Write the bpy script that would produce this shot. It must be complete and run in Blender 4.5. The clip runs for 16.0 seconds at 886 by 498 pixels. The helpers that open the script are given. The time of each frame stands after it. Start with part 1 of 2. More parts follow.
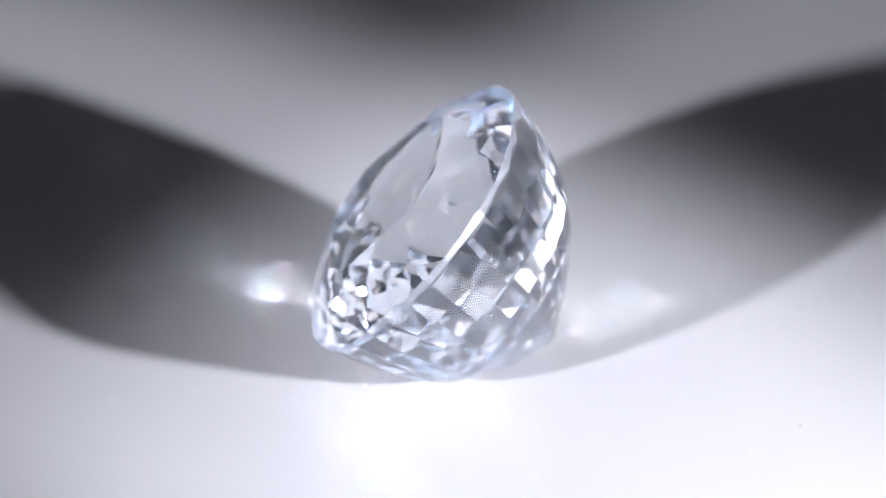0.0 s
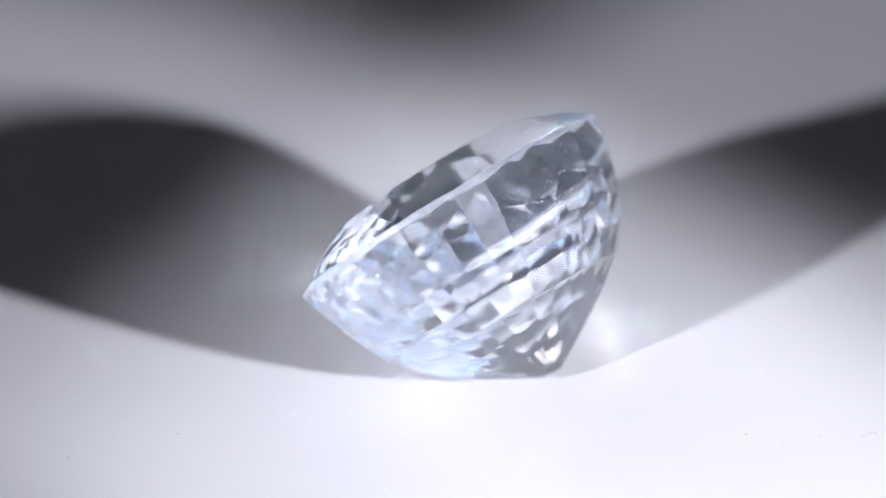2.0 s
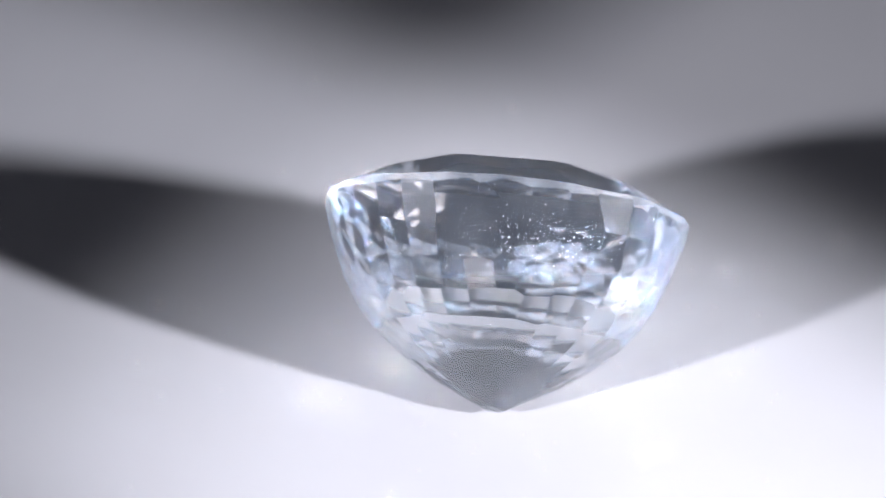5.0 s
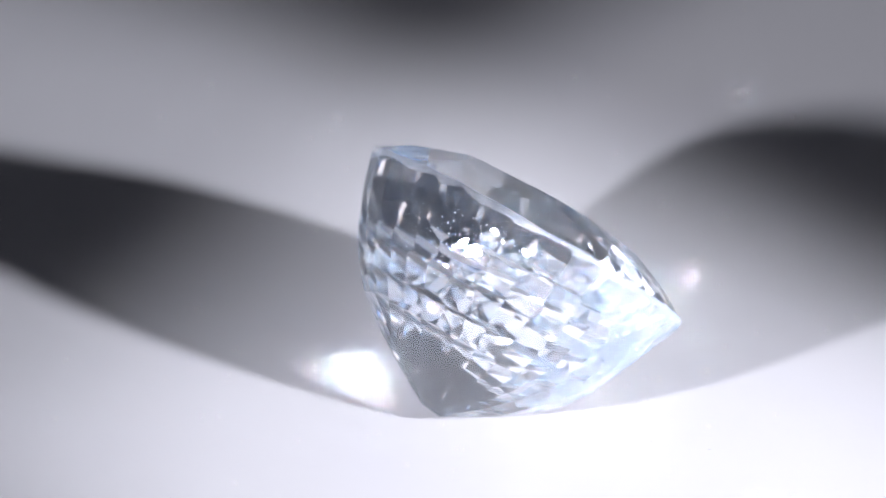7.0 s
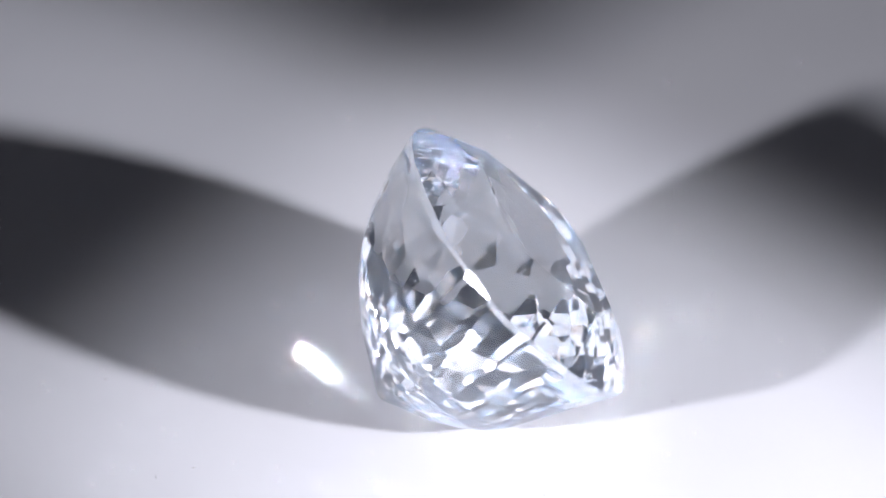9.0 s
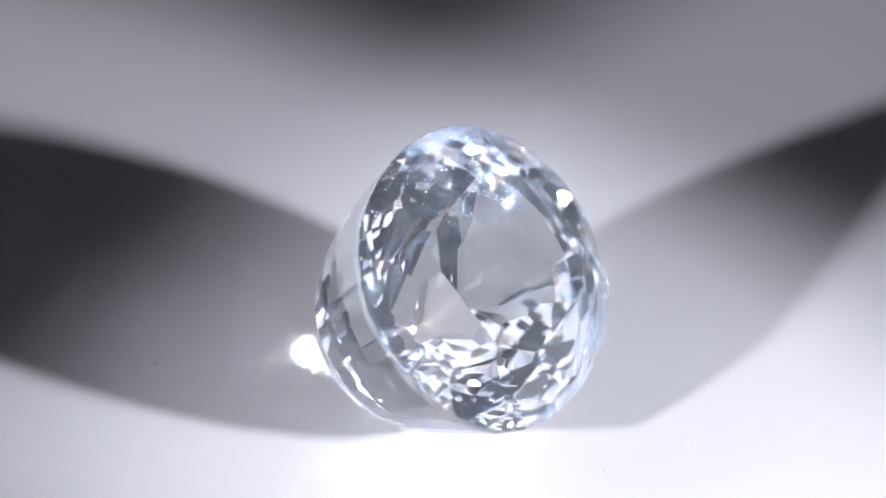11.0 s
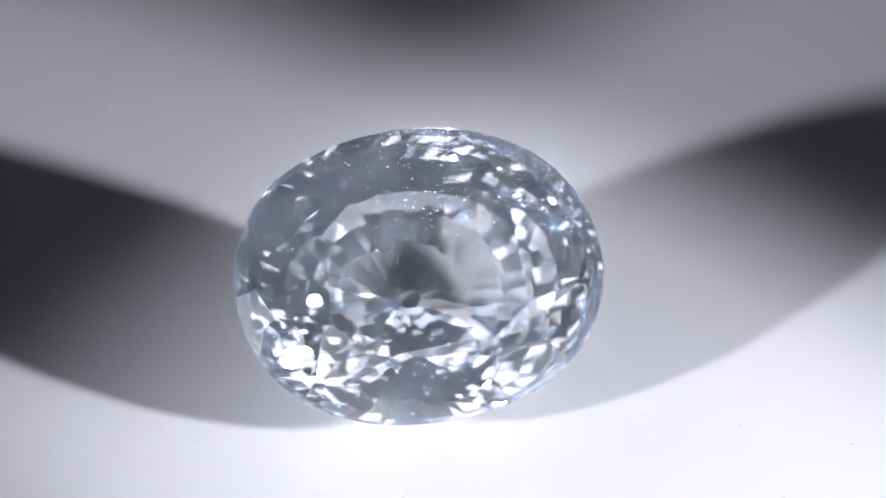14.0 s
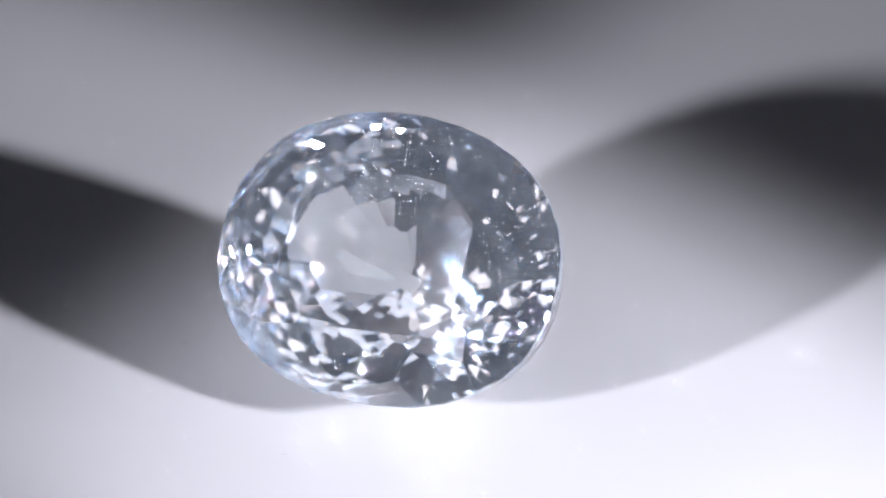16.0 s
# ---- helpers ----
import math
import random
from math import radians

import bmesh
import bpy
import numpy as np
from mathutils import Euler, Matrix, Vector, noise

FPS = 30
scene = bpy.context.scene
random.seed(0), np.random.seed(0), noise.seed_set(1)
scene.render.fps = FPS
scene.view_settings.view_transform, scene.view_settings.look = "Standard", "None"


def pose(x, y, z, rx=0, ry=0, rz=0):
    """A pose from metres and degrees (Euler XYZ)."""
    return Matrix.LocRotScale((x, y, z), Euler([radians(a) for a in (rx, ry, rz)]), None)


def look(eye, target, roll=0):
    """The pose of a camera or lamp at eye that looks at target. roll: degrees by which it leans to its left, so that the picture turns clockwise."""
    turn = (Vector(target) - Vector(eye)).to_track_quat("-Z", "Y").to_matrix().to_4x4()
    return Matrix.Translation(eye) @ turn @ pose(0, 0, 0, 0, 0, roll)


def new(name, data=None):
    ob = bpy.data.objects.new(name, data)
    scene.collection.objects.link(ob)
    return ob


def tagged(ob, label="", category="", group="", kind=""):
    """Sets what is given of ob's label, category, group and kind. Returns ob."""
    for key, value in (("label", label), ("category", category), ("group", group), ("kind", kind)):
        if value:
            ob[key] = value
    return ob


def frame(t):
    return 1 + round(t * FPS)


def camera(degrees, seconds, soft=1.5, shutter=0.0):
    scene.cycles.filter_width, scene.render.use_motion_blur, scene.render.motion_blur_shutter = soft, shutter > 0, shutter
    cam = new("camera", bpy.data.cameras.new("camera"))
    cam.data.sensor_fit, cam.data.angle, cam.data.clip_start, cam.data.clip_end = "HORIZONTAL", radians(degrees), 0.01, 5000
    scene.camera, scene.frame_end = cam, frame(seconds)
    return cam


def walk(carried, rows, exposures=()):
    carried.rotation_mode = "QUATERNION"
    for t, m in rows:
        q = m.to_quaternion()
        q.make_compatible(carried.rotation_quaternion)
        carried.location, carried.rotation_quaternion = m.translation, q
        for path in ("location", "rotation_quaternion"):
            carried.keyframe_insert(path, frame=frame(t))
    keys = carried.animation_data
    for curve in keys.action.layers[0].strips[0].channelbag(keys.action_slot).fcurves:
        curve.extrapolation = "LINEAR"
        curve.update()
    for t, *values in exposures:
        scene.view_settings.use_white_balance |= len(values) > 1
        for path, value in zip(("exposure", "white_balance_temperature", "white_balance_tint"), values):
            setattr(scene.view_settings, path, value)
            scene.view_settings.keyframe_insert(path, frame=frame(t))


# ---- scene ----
MM = 0.001
OMEGA, AZ0 = 18.1966, 173.5029          # degrees a second, and the table's bearing at the start
EYE = Vector((0.0000, -136.9533, 92.0260)) * MM
AIM = Vector((-0.4529, 2.3140, 3.4437)) * MM

cam = camera(10.105, 16.0, soft=1.5)
cam.data.dof.use_dof = True
cam.data.dof.focus_distance = 0.160
cam.data.dof.aperture_fstop = 48.0
scene.cycles.max_bounces, scene.cycles.transmission_bounces, scene.cycles.glossy_bounces = 32, 32, 32
scene.cycles.caustics_refractive = scene.cycles.caustics_reflective = True
scene.cycles.blur_glossy, scene.cycles.sample_clamp_indirect = 0.0, 0.0
walk(cam, [(0.0, look(EYE, AIM)), (16.0, look(EYE, AIM))])

# ---- light: a dim room, two focused lamps low in front, unseen strips added for glints ----
world = bpy.data.worlds.new("world")
scene.world = world
world.use_nodes = True
world.node_tree.nodes["Background"].inputs[0].default_value = (0.54, 0.62, 1.0, 1)
world.node_tree.nodes["Background"].inputs[1].default_value = 0.028


def spot(name, bearing, height, far, watts, cone, blend, target, radius):
    a, h = radians(bearing), radians(height)
    eye = Vector((math.cos(h) * math.cos(a), math.cos(h) * math.sin(a), math.sin(h))) * far * MM
    data = bpy.data.lights.new(name, "SPOT")
    data.energy, data.color = watts, LAMP_TINT
    data.spot_size, data.spot_blend, data.shadow_soft_size = radians(cone), blend, radius
    ob = new(name, data)
    ob.matrix_world = look(eye, Vector(target) * MM)
    # the lamp's wide frosted reflector, round the bright core
    data = bpy.data.lights.new(name + "_reflector", "AREA")
    data.shape, data.size, data.energy, data.color = "DISK", REFLECTOR, GLOW, LAMP_TINT
    new(name + "_reflector", data).matrix_world = look(eye * 1.04, (0, 0, 0.004))
    return ob


LAMP_TINT, REFLECTOR, GLOW = (0.882, 0.880, 1.0), 0.058, 0.0125
spot("lamp_right", -34.5, 21.9, 122.0, 2.88, 15.9, 0.58, (-5.2, 2.6, 0), 0.0046)
spot("lamp_left", -136.4, 22.6, 150.0, 2.94, 13.9, 0.36, (23.6, 16.5, 0), 0.0048)


def glint_strip(name, bearing, height, far, wide, high, watts):
    """A small upright diffused strip beside the lens, added to put glints in facets."""
    a, h = radians(bearing), radians(height)
    data = bpy.data.lights.new(name, "AREA")
    data.shape, data.size, data.size_y, data.energy, data.color = "RECTANGLE", wide, high, watts, (0.98, 0.90, 0.95)
    eye = Vector((math.cos(h) * math.cos(a), math.cos(h) * math.sin(a), math.sin(h))) * far
    new(name, data).matrix_world = look(eye, (0, 0, 0))


for bearing, height, size in ((-15, 34, 1.0), (-34, 43, 1.0), (-55, 37, 1.0), (-72, 13, 1.4), (-108, 13, 1.4), (-125, 37, 1.0), (-146, 43, 1.0), (-165, 34, 1.0)):
    glint_strip("glint_strip", bearing, height, 0.19, 0.018 * size, 0.030 * size, 0.0026 * size * size)


# ---- materials ----
def material(name):
    m = bpy.data.materials.new(name)
    m.use_nodes = True
    t = m.node_tree
    return m, t, t.nodes["Principled BSDF"], t.nodes["Material Output"]


def noise_ramp(t, scale, detail, low, high, spot_low=0.35, spot_high=0.65):
    tex = t.nodes.new("ShaderNodeTexNoise")
    tex.inputs["Scale"].default_value, tex.inputs["Detail"].default_value = scale, detail
    ramp = t.nodes.new("ShaderNodeValToRGB")
    ramp.color_ramp.elements[0].position, ramp.color_ramp.elements[0].color = spot_low, (*low, 1)
    ramp.color_ramp.elements[1].position, ramp.color_ramp.elements[1].color = spot_high, (*high, 1)
    co = t.nodes.new("ShaderNodeTexCoord")
    t.links.new(co.outputs["Object"], tex.inputs["Vector"])
    t.links.new(tex.outputs["Fac"], ramp.inputs["Fac"])
    return tex, ramp


def plain(name, low, high, scale, rough, bump=0.0, bump_scale=2000.0, depth=0.00005):
    m, t, b, _ = material(name)
    _, ramp = noise_ramp(t, scale, 4, low, high)
    t.links.new(ramp.outputs[0], b.inputs["Base Color"])
    b.inputs["Roughness"].default_value = rough
    if bump:
        tex, _ = noise_ramp(t, bump_scale, 6, (0, 0, 0), (1, 1, 1))
        n = t.nodes.new("ShaderNodeBump")
        n.inputs["Strength"].default_value, n.inputs["Distance"].default_value = bump, depth
        t.links.new(tex.outputs["Fac"], n.inputs["Height"])
        t.links.new(n.outputs[0], b.inputs["Normal"])
    return m


def crystal(name, rough, tint, haze, spread=0.0):
    """Near-colourless zircon: clear glass with a little spectral fire, and a thin bluish haze that stands for light
    scattered inside.
    """
    m, t, b, out = material(name)
    t.nodes.remove(b)

    def glass(colour, ior):
        g = t.nodes.new("ShaderNodeBsdfGlass")
        g.inputs["Color"].default_value = (*colour, 1)
        g.inputs["IOR"].default_value, g.inputs["Roughness"].default_value = ior, rough
        return g

    def joined(kind, one, two, share=None):
        n = t.nodes.new(kind)
        k = 0 if share is None else 1
        if share is not None:
            n.inputs[0].default_value = share
        t.links.new(one.outputs[0], n.inputs[k])
        t.links.new(two.outputs[0], n.inputs[k + 1])
        return n

    if spread:
        warm = glass([c * k for c, k in zip(tint, (0.57, 0.50, 0.43))], 1.93 - spread)
        cool = glass([c * k for c, k in zip(tint, (0.43, 0.50, 0.57))], 1.93 + spread)
        body = joined("ShaderNodeAddShader", warm, cool)
    else:
        body = glass(tint, 1.93)
    dull = t.nodes.new("ShaderNodeBsdfDiffuse")
    milk = t.nodes.new("ShaderNodeBsdfTranslucent")
    for n in (dull, milk):
        n.inputs["Color"].default_value = (0.85, 0.92, 0.98, 1)
    veil = joined("ShaderNodeMixShader", dull, milk, 0.5)
    # the haze is uneven; its diffuse share lifts the dark facets
    haze_noise, ramp = noise_ramp(t, 700, 5, (haze * 0.5,) * 3, (haze * 1.5,) * 3)
    whole = joined("ShaderNodeMixShader", body, veil, haze)
    t.links.new(ramp.outputs[0], whole.inputs[0])
    t.links.new(whole.outputs[0], out.inputs["Surface"])
    return m


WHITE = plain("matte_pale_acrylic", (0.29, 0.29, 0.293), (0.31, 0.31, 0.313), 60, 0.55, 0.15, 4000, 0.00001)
TABLE = plain("pale_tabletop", (0.275, 0.275, 0.278), (0.30, 0.30, 0.303), 20, 0.5)
CRYSTAL = crystal("clear_crystal", 0.0, (0.977, 0.987, 1.0), 0.021, 0.005)
FROSTED = crystal("bruted_crystal", 0.22, (0.97, 0.98, 1.0), 0.12)
SPECK = plain("white_speck", (0.78, 0.80, 0.84), (0.88, 0.89, 0.90), 3000, 0.4)
DUST = plain("grey_lint", (0.22, 0.21, 0.21), (0.34, 0.33, 0.32), 4000, 0.9)


def mesh(name, verts, faces, mat, parent=None, label=""):
    me = bpy.data.meshes.new(name)
    me.from_pydata([tuple(v) for v in verts], [], faces)
    me.materials.append(mat)
    me.update()
    ob = new(name, me)
    ob.parent = parent
    if label:
        tagged(ob, label)
    return ob


def part(name, bm, mat, parent=None, label=""):
    me = bpy.data.meshes.new(name)
    bmesh.ops.recalc_face_normals(bm, faces=bm.faces)
    bm.to_mesh(me)
    bm.free()
    me.materials.append(mat)
    ob = new(name, me)
    ob.parent = parent
    if label:
        tagged(ob, label)
    return ob


# ---- the place: a tabletop and a pale turntable ----
def slab(name, lo, hi, mat, label):
    bm = bmesh.new()
    bmesh.ops.create_cube(bm, size=1, matrix=Matrix.LocRotScale((Vector(lo) + Vector(hi)) / 2, None, Vector(hi) - Vector(lo)))
    return tagged(part(name, bm, mat), label, name.split("_")[0], kind="structure")


slab("tabletop", (-1.2, -1.2, -0.034), (1.2, 1.2, -0.014), TABLE, "smooth pale tabletop under the pale turntable")


def turntable():
    """A round pale disc on a shorter foot."""
    ob = tagged(new("turntable"), "round matte pale turntable turning under the gemstone", "turntable")
    bm = bmesh.new()
    bmesh.ops.create_cone(bm, cap_ends=True, segments=128, radius1=0.095, radius2=0.095, depth=0.004, matrix=Matrix.Translation((0, 0, -0.002)))
    bmesh.ops.bevel(bm, geom=[e for e in bm.edges if abs(e.verts[0].co.z - e.verts[1].co.z) < 1e-6], offset=0.0006, segments=2, affect="EDGES")
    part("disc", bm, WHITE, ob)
    bm = bmesh.new()
    bmesh.ops.create_cone(bm, cap_ends=True, segments=64, radius1=0.07, radius2=0.06, depth=0.010, matrix=Matrix.Translation((0, 0, -0.009)))
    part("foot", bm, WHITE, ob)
    return ob


TURNTABLE = turntable()


# ---- the gemstone ----
A, B, DEEP = 6.0438, 4.8646, 6.4105        # half length, half width and pavilion depth in millimetres
GIRDLE, TABLE_HIGH, TABLE_WIDE = 0.27, 1.4175, 0.6005
CULET = (-0.1795, -0.3007)             # how far the culet stands off the middle
TILT, SPIN, OFF = 46.843, 2.5942, (1.6603, -1.3588)
CREEP = (-0.186, -0.0667)              # how far it slides on the disc in eight seconds
COLUMNS, FOLD = 34, 12


def belly(d):
    """The pavilion's half width as a share of the girdle's, d of the way down to the culet."""
    base = np.interp(d, (0, 0.16, 0.32, 0.48, 0.64, 0.78, 0.9, 1), (1, 0.94, 0.865, 0.77, 0.625, 0.43, 0.215, 0))
    return float(base) + 0.0628 * d * (1 - d) - 0.0505 * d * (1 - d) * (1 - 2 * d)


def on_oval(r, a, z):
    """A point of the stone's outline, which is a little squared and, down the pavilion, lopsided."""
    d = min(max(-z / DEEP, 0), 1)
    r *= 1 + 0.003 * math.cos(3 * a) - 0.0011 * math.sin(3 * a) - 0.0142 * math.cos(4 * a) - 0.003 * math.sin(4 * a)
    r *= 1 + 4 * d * (1 - d) * (0.0052 * math.cos(a) + 0.0528 * math.sin(a) - 0.0239 * math.sin(2 * a) + 0.0157 * math.cos(2 * a))
    return Vector((A * r * math.cos(a) + CULET[0] * d, B * r * math.sin(a) + CULET[1] * d, z))


def facet_planes():
    """The flat cuts that shape the stone, each (part, point, outward normal), a little uneven as by hand."""
    rng = random.Random(11)
    cuts = []

    def cut(kind, p, q, w, wobble=0.0):
        n = (q - p).cross(w - p).normalized()
        if n.dot(p - Vector((0, 0, -1.5))) < 0:
            n.negate()
        n = (n + Vector([rng.gauss(0, wobble) for _ in range(3)])).normalized()
        cuts.append((kind, (p + q + w) / 3, n))

    def band(kind, r0, z0, r1, z1, turns, wobble):
        """A row of facets between two heights."""
        for i, a in enumerate(turns):
            h = math.pi / len(turns)
            w = (on_oval(r1, a - h, z1) + on_oval(r1, a + h, z1)) / 2
            cut(kind, on_oval(r0, a - h, z0), on_oval(r0, a + h, z0), w, wobble)

    depths = (0.0, 0.18, 0.35, 0.50, 0.62, 0.73, 0.83, 1.0)
    turns = [2 * math.pi * (i + rng.uniform(-0.13, 0.13)) / COLUMNS for i in range(COLUMNS)]
    band("girdle", 1.0, 0.0, 1.0, GIRDLE, turns, 0.0)
    for k in range(len(depths) - 1):
        r1 = belly(depths[k + 1]) if k < len(depths) - 2 else 0.015
        band("pavilion", belly(depths[k]), -depths[k] * DEEP, r1, -depths[k + 1] * DEEP, turns, (0.014, 0.014, 0.013, 0.012, 0.012, 0.012, 0.008)[k])
    cuts.append(("pavilion", Vector((0, 0, -DEEP * 0.972)), Vector((0.12, 0.05, -1)).normalized()))
    step = 2 * math.pi / FOLD
    mid_r = 0.85
    share = (mid_r * math.cos(step / 2) - TABLE_WIDE) / (1 - TABLE_WIDE)
    mid_z = TABLE_HIGH + (GIRDLE - TABLE_HIGH) * share
    for k in range(FOLD):
        a = k * step
        top, low = on_oval(TABLE_WIDE, a, TABLE_HIGH), on_oval(1, a, GIRDLE)
        m0, m1 = on_oval(mid_r, a - step / 2, mid_z), on_oval(mid_r, a + step / 2, mid_z)
        cut("crown", (top + low) / 2, m0, m1, 0.014)
        cut("crown", top, m1, on_oval(TABLE_WIDE, a + step, TABLE_HIGH), 0.008)
        g = on_oval(1, a + step / 2, GIRDLE * 0.9)
        cut("crown", m1, low, g, 0.008)
        cut("crown", m1, g, on_oval(1, a + step, GIRDLE), 0.008)
    cuts.append(("table", Vector((0, 0, TABLE_HIGH)), Vector((0.004, -0.003, 1)).normalized()))
    return cuts


def gemstone():
    """Cut from a block, facet by facet; the facets of one tier are one part."""
    gem = tagged(new("gemstone"), "colourless oval faceted gemstone leaning on its pavilion, sparkling", "gemstone")
    kinds = ("pavilion", "girdle", "crown", "table")
    bm = bmesh.new()
    bmesh.ops.create_cube(bm, size=18)
    tier = bm.faces.layers.int.new("tier")
    for kind, p, n in facet_planes():
        made = bmesh.ops.bisect_plane(bm, geom=bm.verts[:] + bm.edges[:] + bm.faces[:], dist=1e-5, plane_co=p, plane_no=n, clear_outer=True)
        edges = [e for e in made["geom_cut"] if isinstance(e, bmesh.types.BMEdge)]
        if len(edges) > 2:
            new_faces = bmesh.ops.contextual_create(bm, geom=edges)["faces"]
            for f in new_faces:
                f[tier] = kinds.index(kind)
    bmesh.ops.recalc_face_normals(bm, faces=bm.faces)
    lean = Matrix.Rotation(radians(TILT), 4, "Y") @ Matrix.Rotation(radians(90 + SPIN), 4, "Z")
    drop = -min((lean @ v.co).z for v in bm.verts)
    put = Matrix.Scale(MM, 4) @ Matrix.Translation((0, 0, drop)) @ lean
    bmesh.ops.transform(bm, matrix=put, verts=bm.verts)
    labels = {"pavilion": "rows of small brick-like clear facets", "girdle": "thin frosted rim",
              "crown": "clear kite and triangle facets", "table": "large flat clear top facet"}
    skin = []
    for k, kind in enumerate(kinds):
        faces = [f for f in bm.faces if f[tier] == k]
        verts, spots, index = [], {}, []
        for f in faces:
            row = []
            for v in f.verts:
                if v.index not in spots:
                    spots[v.index] = len(verts)
                    verts.append(v.co.copy())
                row.append(spots[v.index])
            index.append(row)
        tier_mesh = mesh(kind, verts, index, FROSTED if kind == "girdle" else CRYSTAL, gem, labels[kind])
        if kind != "girdle":
            for f in tier_mesh.data.polygons:
                skin.append((kind, f.center.copy(), f.normal.copy(), f.area, [tier_mesh.data.vertices[i].co.copy() for i in f.vertices]))
    bm.free()
    # pin-point specks just at the skin of the stone, in drifts
    rng = random.Random(3)
    back = put.inverted()
    verts, faces = [], []
    drifts = (("table", (0.2, 2.2, 1.2), (1.0, 1.0), 150), ("table", (0.0, 0.0, 1.2), (2.2, 1.8), 40), ("crown", (0.3, 4.0, 0.7), (1.3, 0.8), 90),
              ("crown", (4.2, 1.2, 0.7), (0.8, 0.9), 80), ("crown", (0.0, -4.1, 0.7), (1.7, 0.7), 80), ("crown", (-3.5, 1.5, 0.7), (1.5, 1.5), 40),
              ("pavilion", (-1.2, 3.6, -1.6), (1.5, 0.9), 180), ("pavilion", (1.2, 3.0, -2.8), (1.5, 0.9), 70), ("pavilion", (0.0, -2.5, -3.4), (2.2, 1.2), 90), ("pavilion", (3.5, 0.0, -2.2), (0.9, 1.6), 30),
              ("pavilion", (-3.5, 0.0, -2.2), (0.9, 1.6), 30))
    for kind, centre, spread, count in drifts:
        near = [f for f in skin if (f[0] == "pavilion") == (kind == "pavilion")]
        for _ in range(count):
            c = Vector((rng.gauss(centre[0], spread[0]), rng.gauss(centre[1], spread[1]), centre[2] + rng.gauss(0, 0.5)))
            # drop it along the stone's axis on the cut that lies there
            best = None
            for _, mid, n, _, ring in near:
                m, k = back @ mid, (back.to_3x3() @ n).normalized()
                if kind == "pavilion":
                    side = Vector((c.x, c.y, 0)).normalized()
                    facing = k.dot(side)
                    if facing <= 0.05:
                        continue
                    reach = (m - Vector((0, 0, c.z))).dot(k) / facing
                    hit = Vector((0, 0, c.z)) + side * reach
                else:
                    if k.z <= 0.05:
                        continue
                    hit = Vector((c.x, c.y, m.z - ((c.x - m.x) * k.x + (c.y - m.y) * k.y) / k.z))
                rank = hit.length if kind == "pavilion" else hit.z
                if best is None or rank < best[0]:
                    best = (rank, hit)
            if best is None or (best[1].x / A) ** 2 + (best[1].y / B) ** 2 > 0.99 or (kind == "table" and (best[1].x / A) ** 2 + (best[1].y / B) ** 2 > (0.94 * TABLE_WIDE) ** 2):
                continue
            s = rng.uniform(0.007, 0.013) if rng.random() < 0.8 else rng.uniform(0.013, 0.022)
            o = len(verts)
            verts += [put @ (best[1] + Vector(d) * s) for d in ((1, 0, 0), (-1, 0, 0), (0, 1, 0), (0, -1, 0), (0, 0, 1), (0, 0, -1))]
            faces += [(o + a, o + b, o + e) for a, b, e in ((0, 2, 4), (2, 1, 4), (1, 3, 4), (3, 0, 4), (2, 0, 5), (1, 2, 5), (3, 1, 5), (0, 3, 5))]
    mesh("specks", verts, faces, SPECK, gem, "drifts of tiny white pin-point specks")
    return gem


GEM = gemstone()


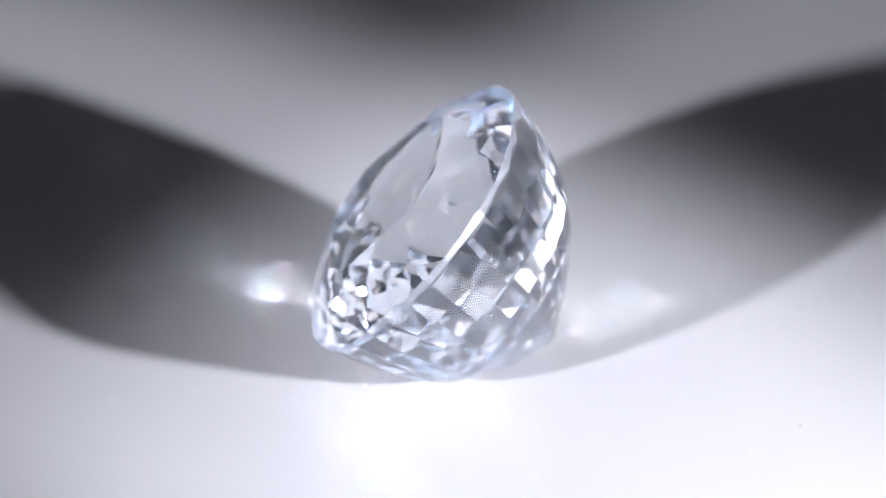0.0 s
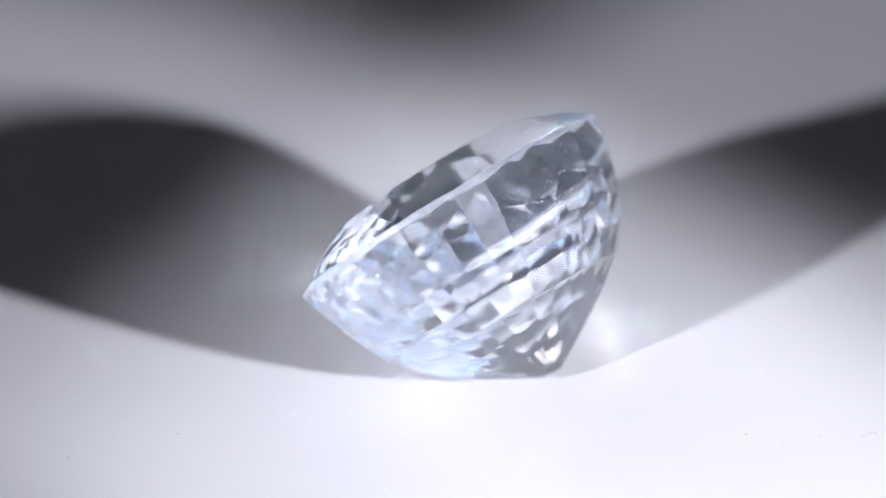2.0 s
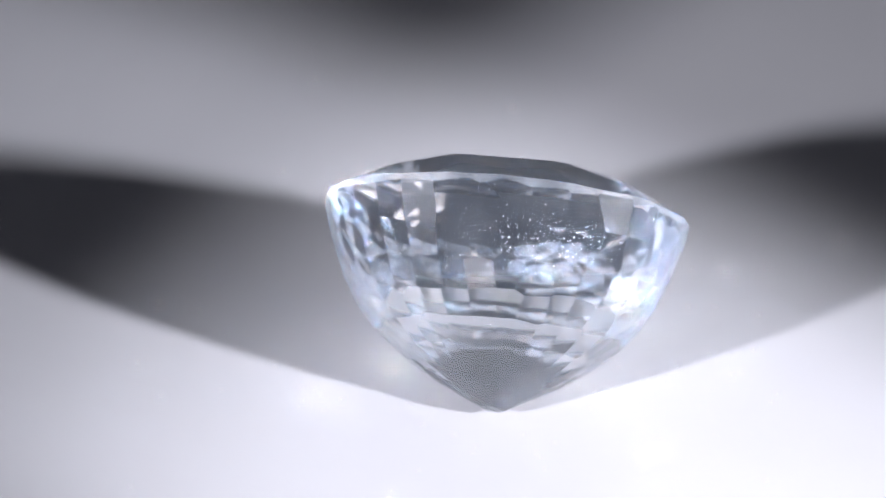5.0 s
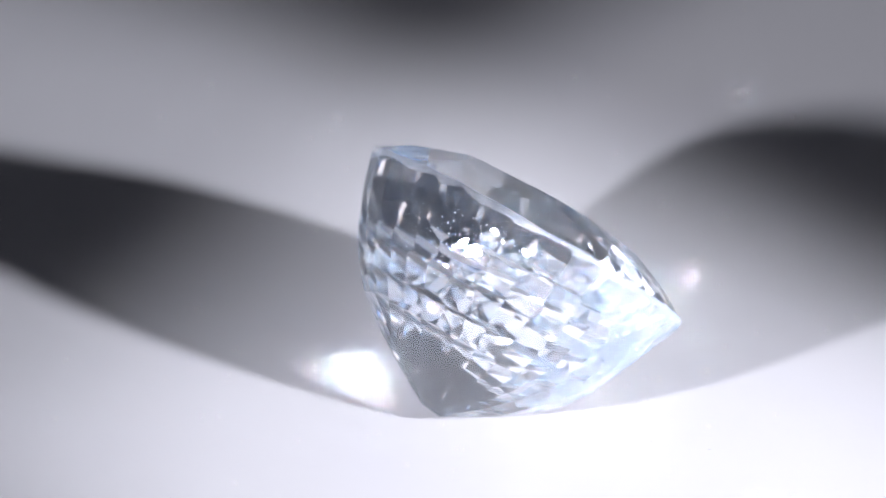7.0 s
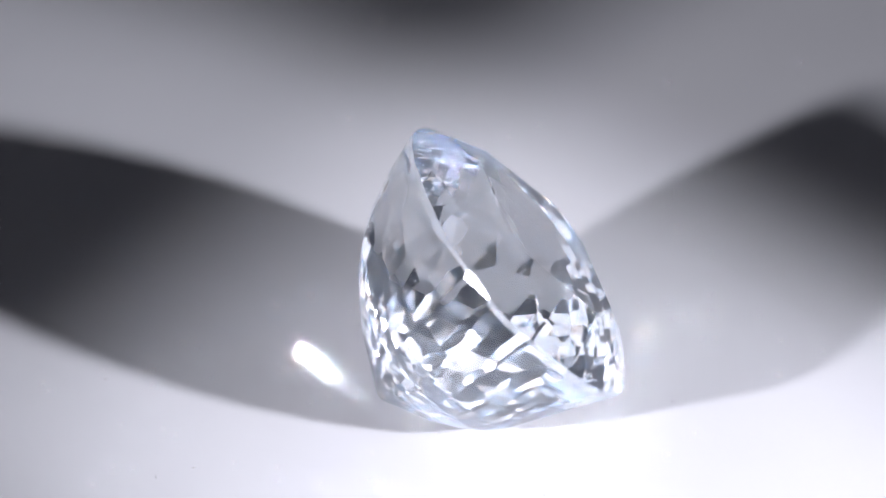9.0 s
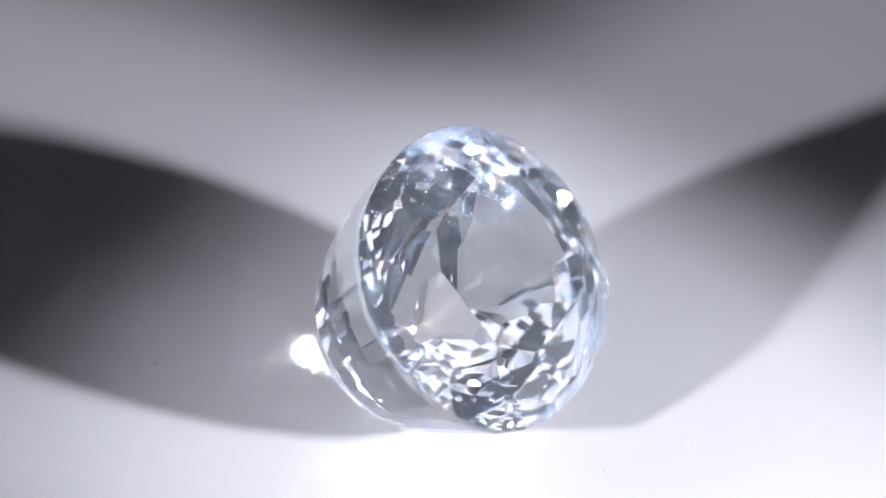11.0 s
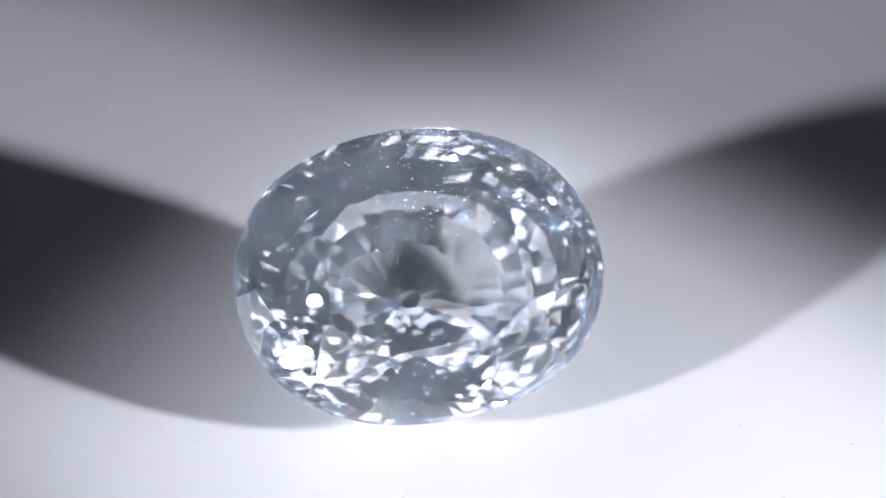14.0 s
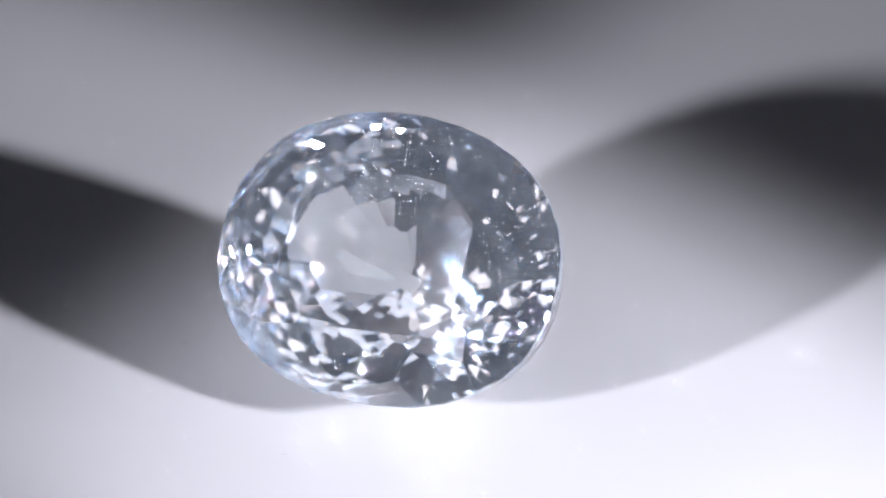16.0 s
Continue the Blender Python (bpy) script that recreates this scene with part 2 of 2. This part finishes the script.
# ---- dust on the disc: x, y and length in millimetres at the disc's zero, and how curled it is ----
DUST_PLACES = (
    (-9.20, -3.88, 0.13, 0),
    (-10.45, -4.18, 0.22, 1),
    (-10.99, -5.37, 0.16, 0),
    (-12.08, -6.57, 0.55, 2),
    (5.84, 12.02, 0.11, 0),
    (6.15, 9.32, 0.09, 0),
    (4.23, 8.65, 0.11, 0),
    (6.68, -2.75, 0.15, 0),
    (-11.43, 1.65, 0.15, 0),
    (1.60, -7.18, 0.16, 1),
    (2.54, -8.85, 0.11, 0),
    (8.40, 9.23, 0.11, 0),
)


def dust(length, curl):
    """A bent hair of lint, thicker in the middle, or a short crumb."""
    rng = random.Random(int(length * 1000))
    bm = bmesh.new()
    steps, sides, rings = 8, 5, []
    fat = (0.016 if curl else 0.022) * MM
    for i in range(steps + 1):
        u = i / steps - 0.5
        c = Vector((u * length, 0.16 * length * curl * math.sin(u * 5) + rng.uniform(-0.01, 0.01) * length, 0.9 * fat / MM)) * MM
        r = fat * (1.0 - 1.4 * abs(u)) * rng.uniform(0.8, 1.15)
        rings.append([bm.verts.new(c + Vector((0, r * math.cos(k * 2 * math.pi / sides), r * math.sin(k * 2 * math.pi / sides)))) for k in range(sides)])
    for a, b in zip(rings, rings[1:]):
        for k in range(sides):
            bm.faces.new((a[k], b[k], b[(k + 1) % sides], a[(k + 1) % sides]))
    bm.faces.new(rings[0])
    bm.faces.new(rings[-1])
    name = "lint_fibre" if curl else "dust_speck"
    ob = part(name, bm, DUST)
    words = "thin curled grey lint fibre lying on the pale turntable" if curl else "tiny grey dust speck lying on the pale turntable"
    return tagged(ob, words, name.replace("_", " "), "dust on the turntable")


DUST_THINGS = [(dust(s, c), pose(x * MM, y * MM, 0, 0, 0, 67 * i)) for i, (x, y, s, c) in enumerate(DUST_PLACES)]


# ---- motion: everything on the disc turns with it ----
def motions():
    times = [i * 0.25 for i in range(65)]
    walk(TURNTABLE, [(t, pose(0, 0, 0, 0, 0, AZ0 - OMEGA * t)) for t in times])
    walk(GEM, [(t, pose(CREEP[0] * (t / 8 - 1) * MM, CREEP[1] * (t / 8 - 1) * MM, 0, 0, 0, AZ0 - OMEGA * t) @ pose(OFF[0] * MM, OFF[1] * MM, 0)) for t in times])
    for ob, m in DUST_THINGS:
        walk(ob, [(t, pose(0, 0, 0, 0, 0, AZ0 - OMEGA * t) @ m) for t in times])


motions()
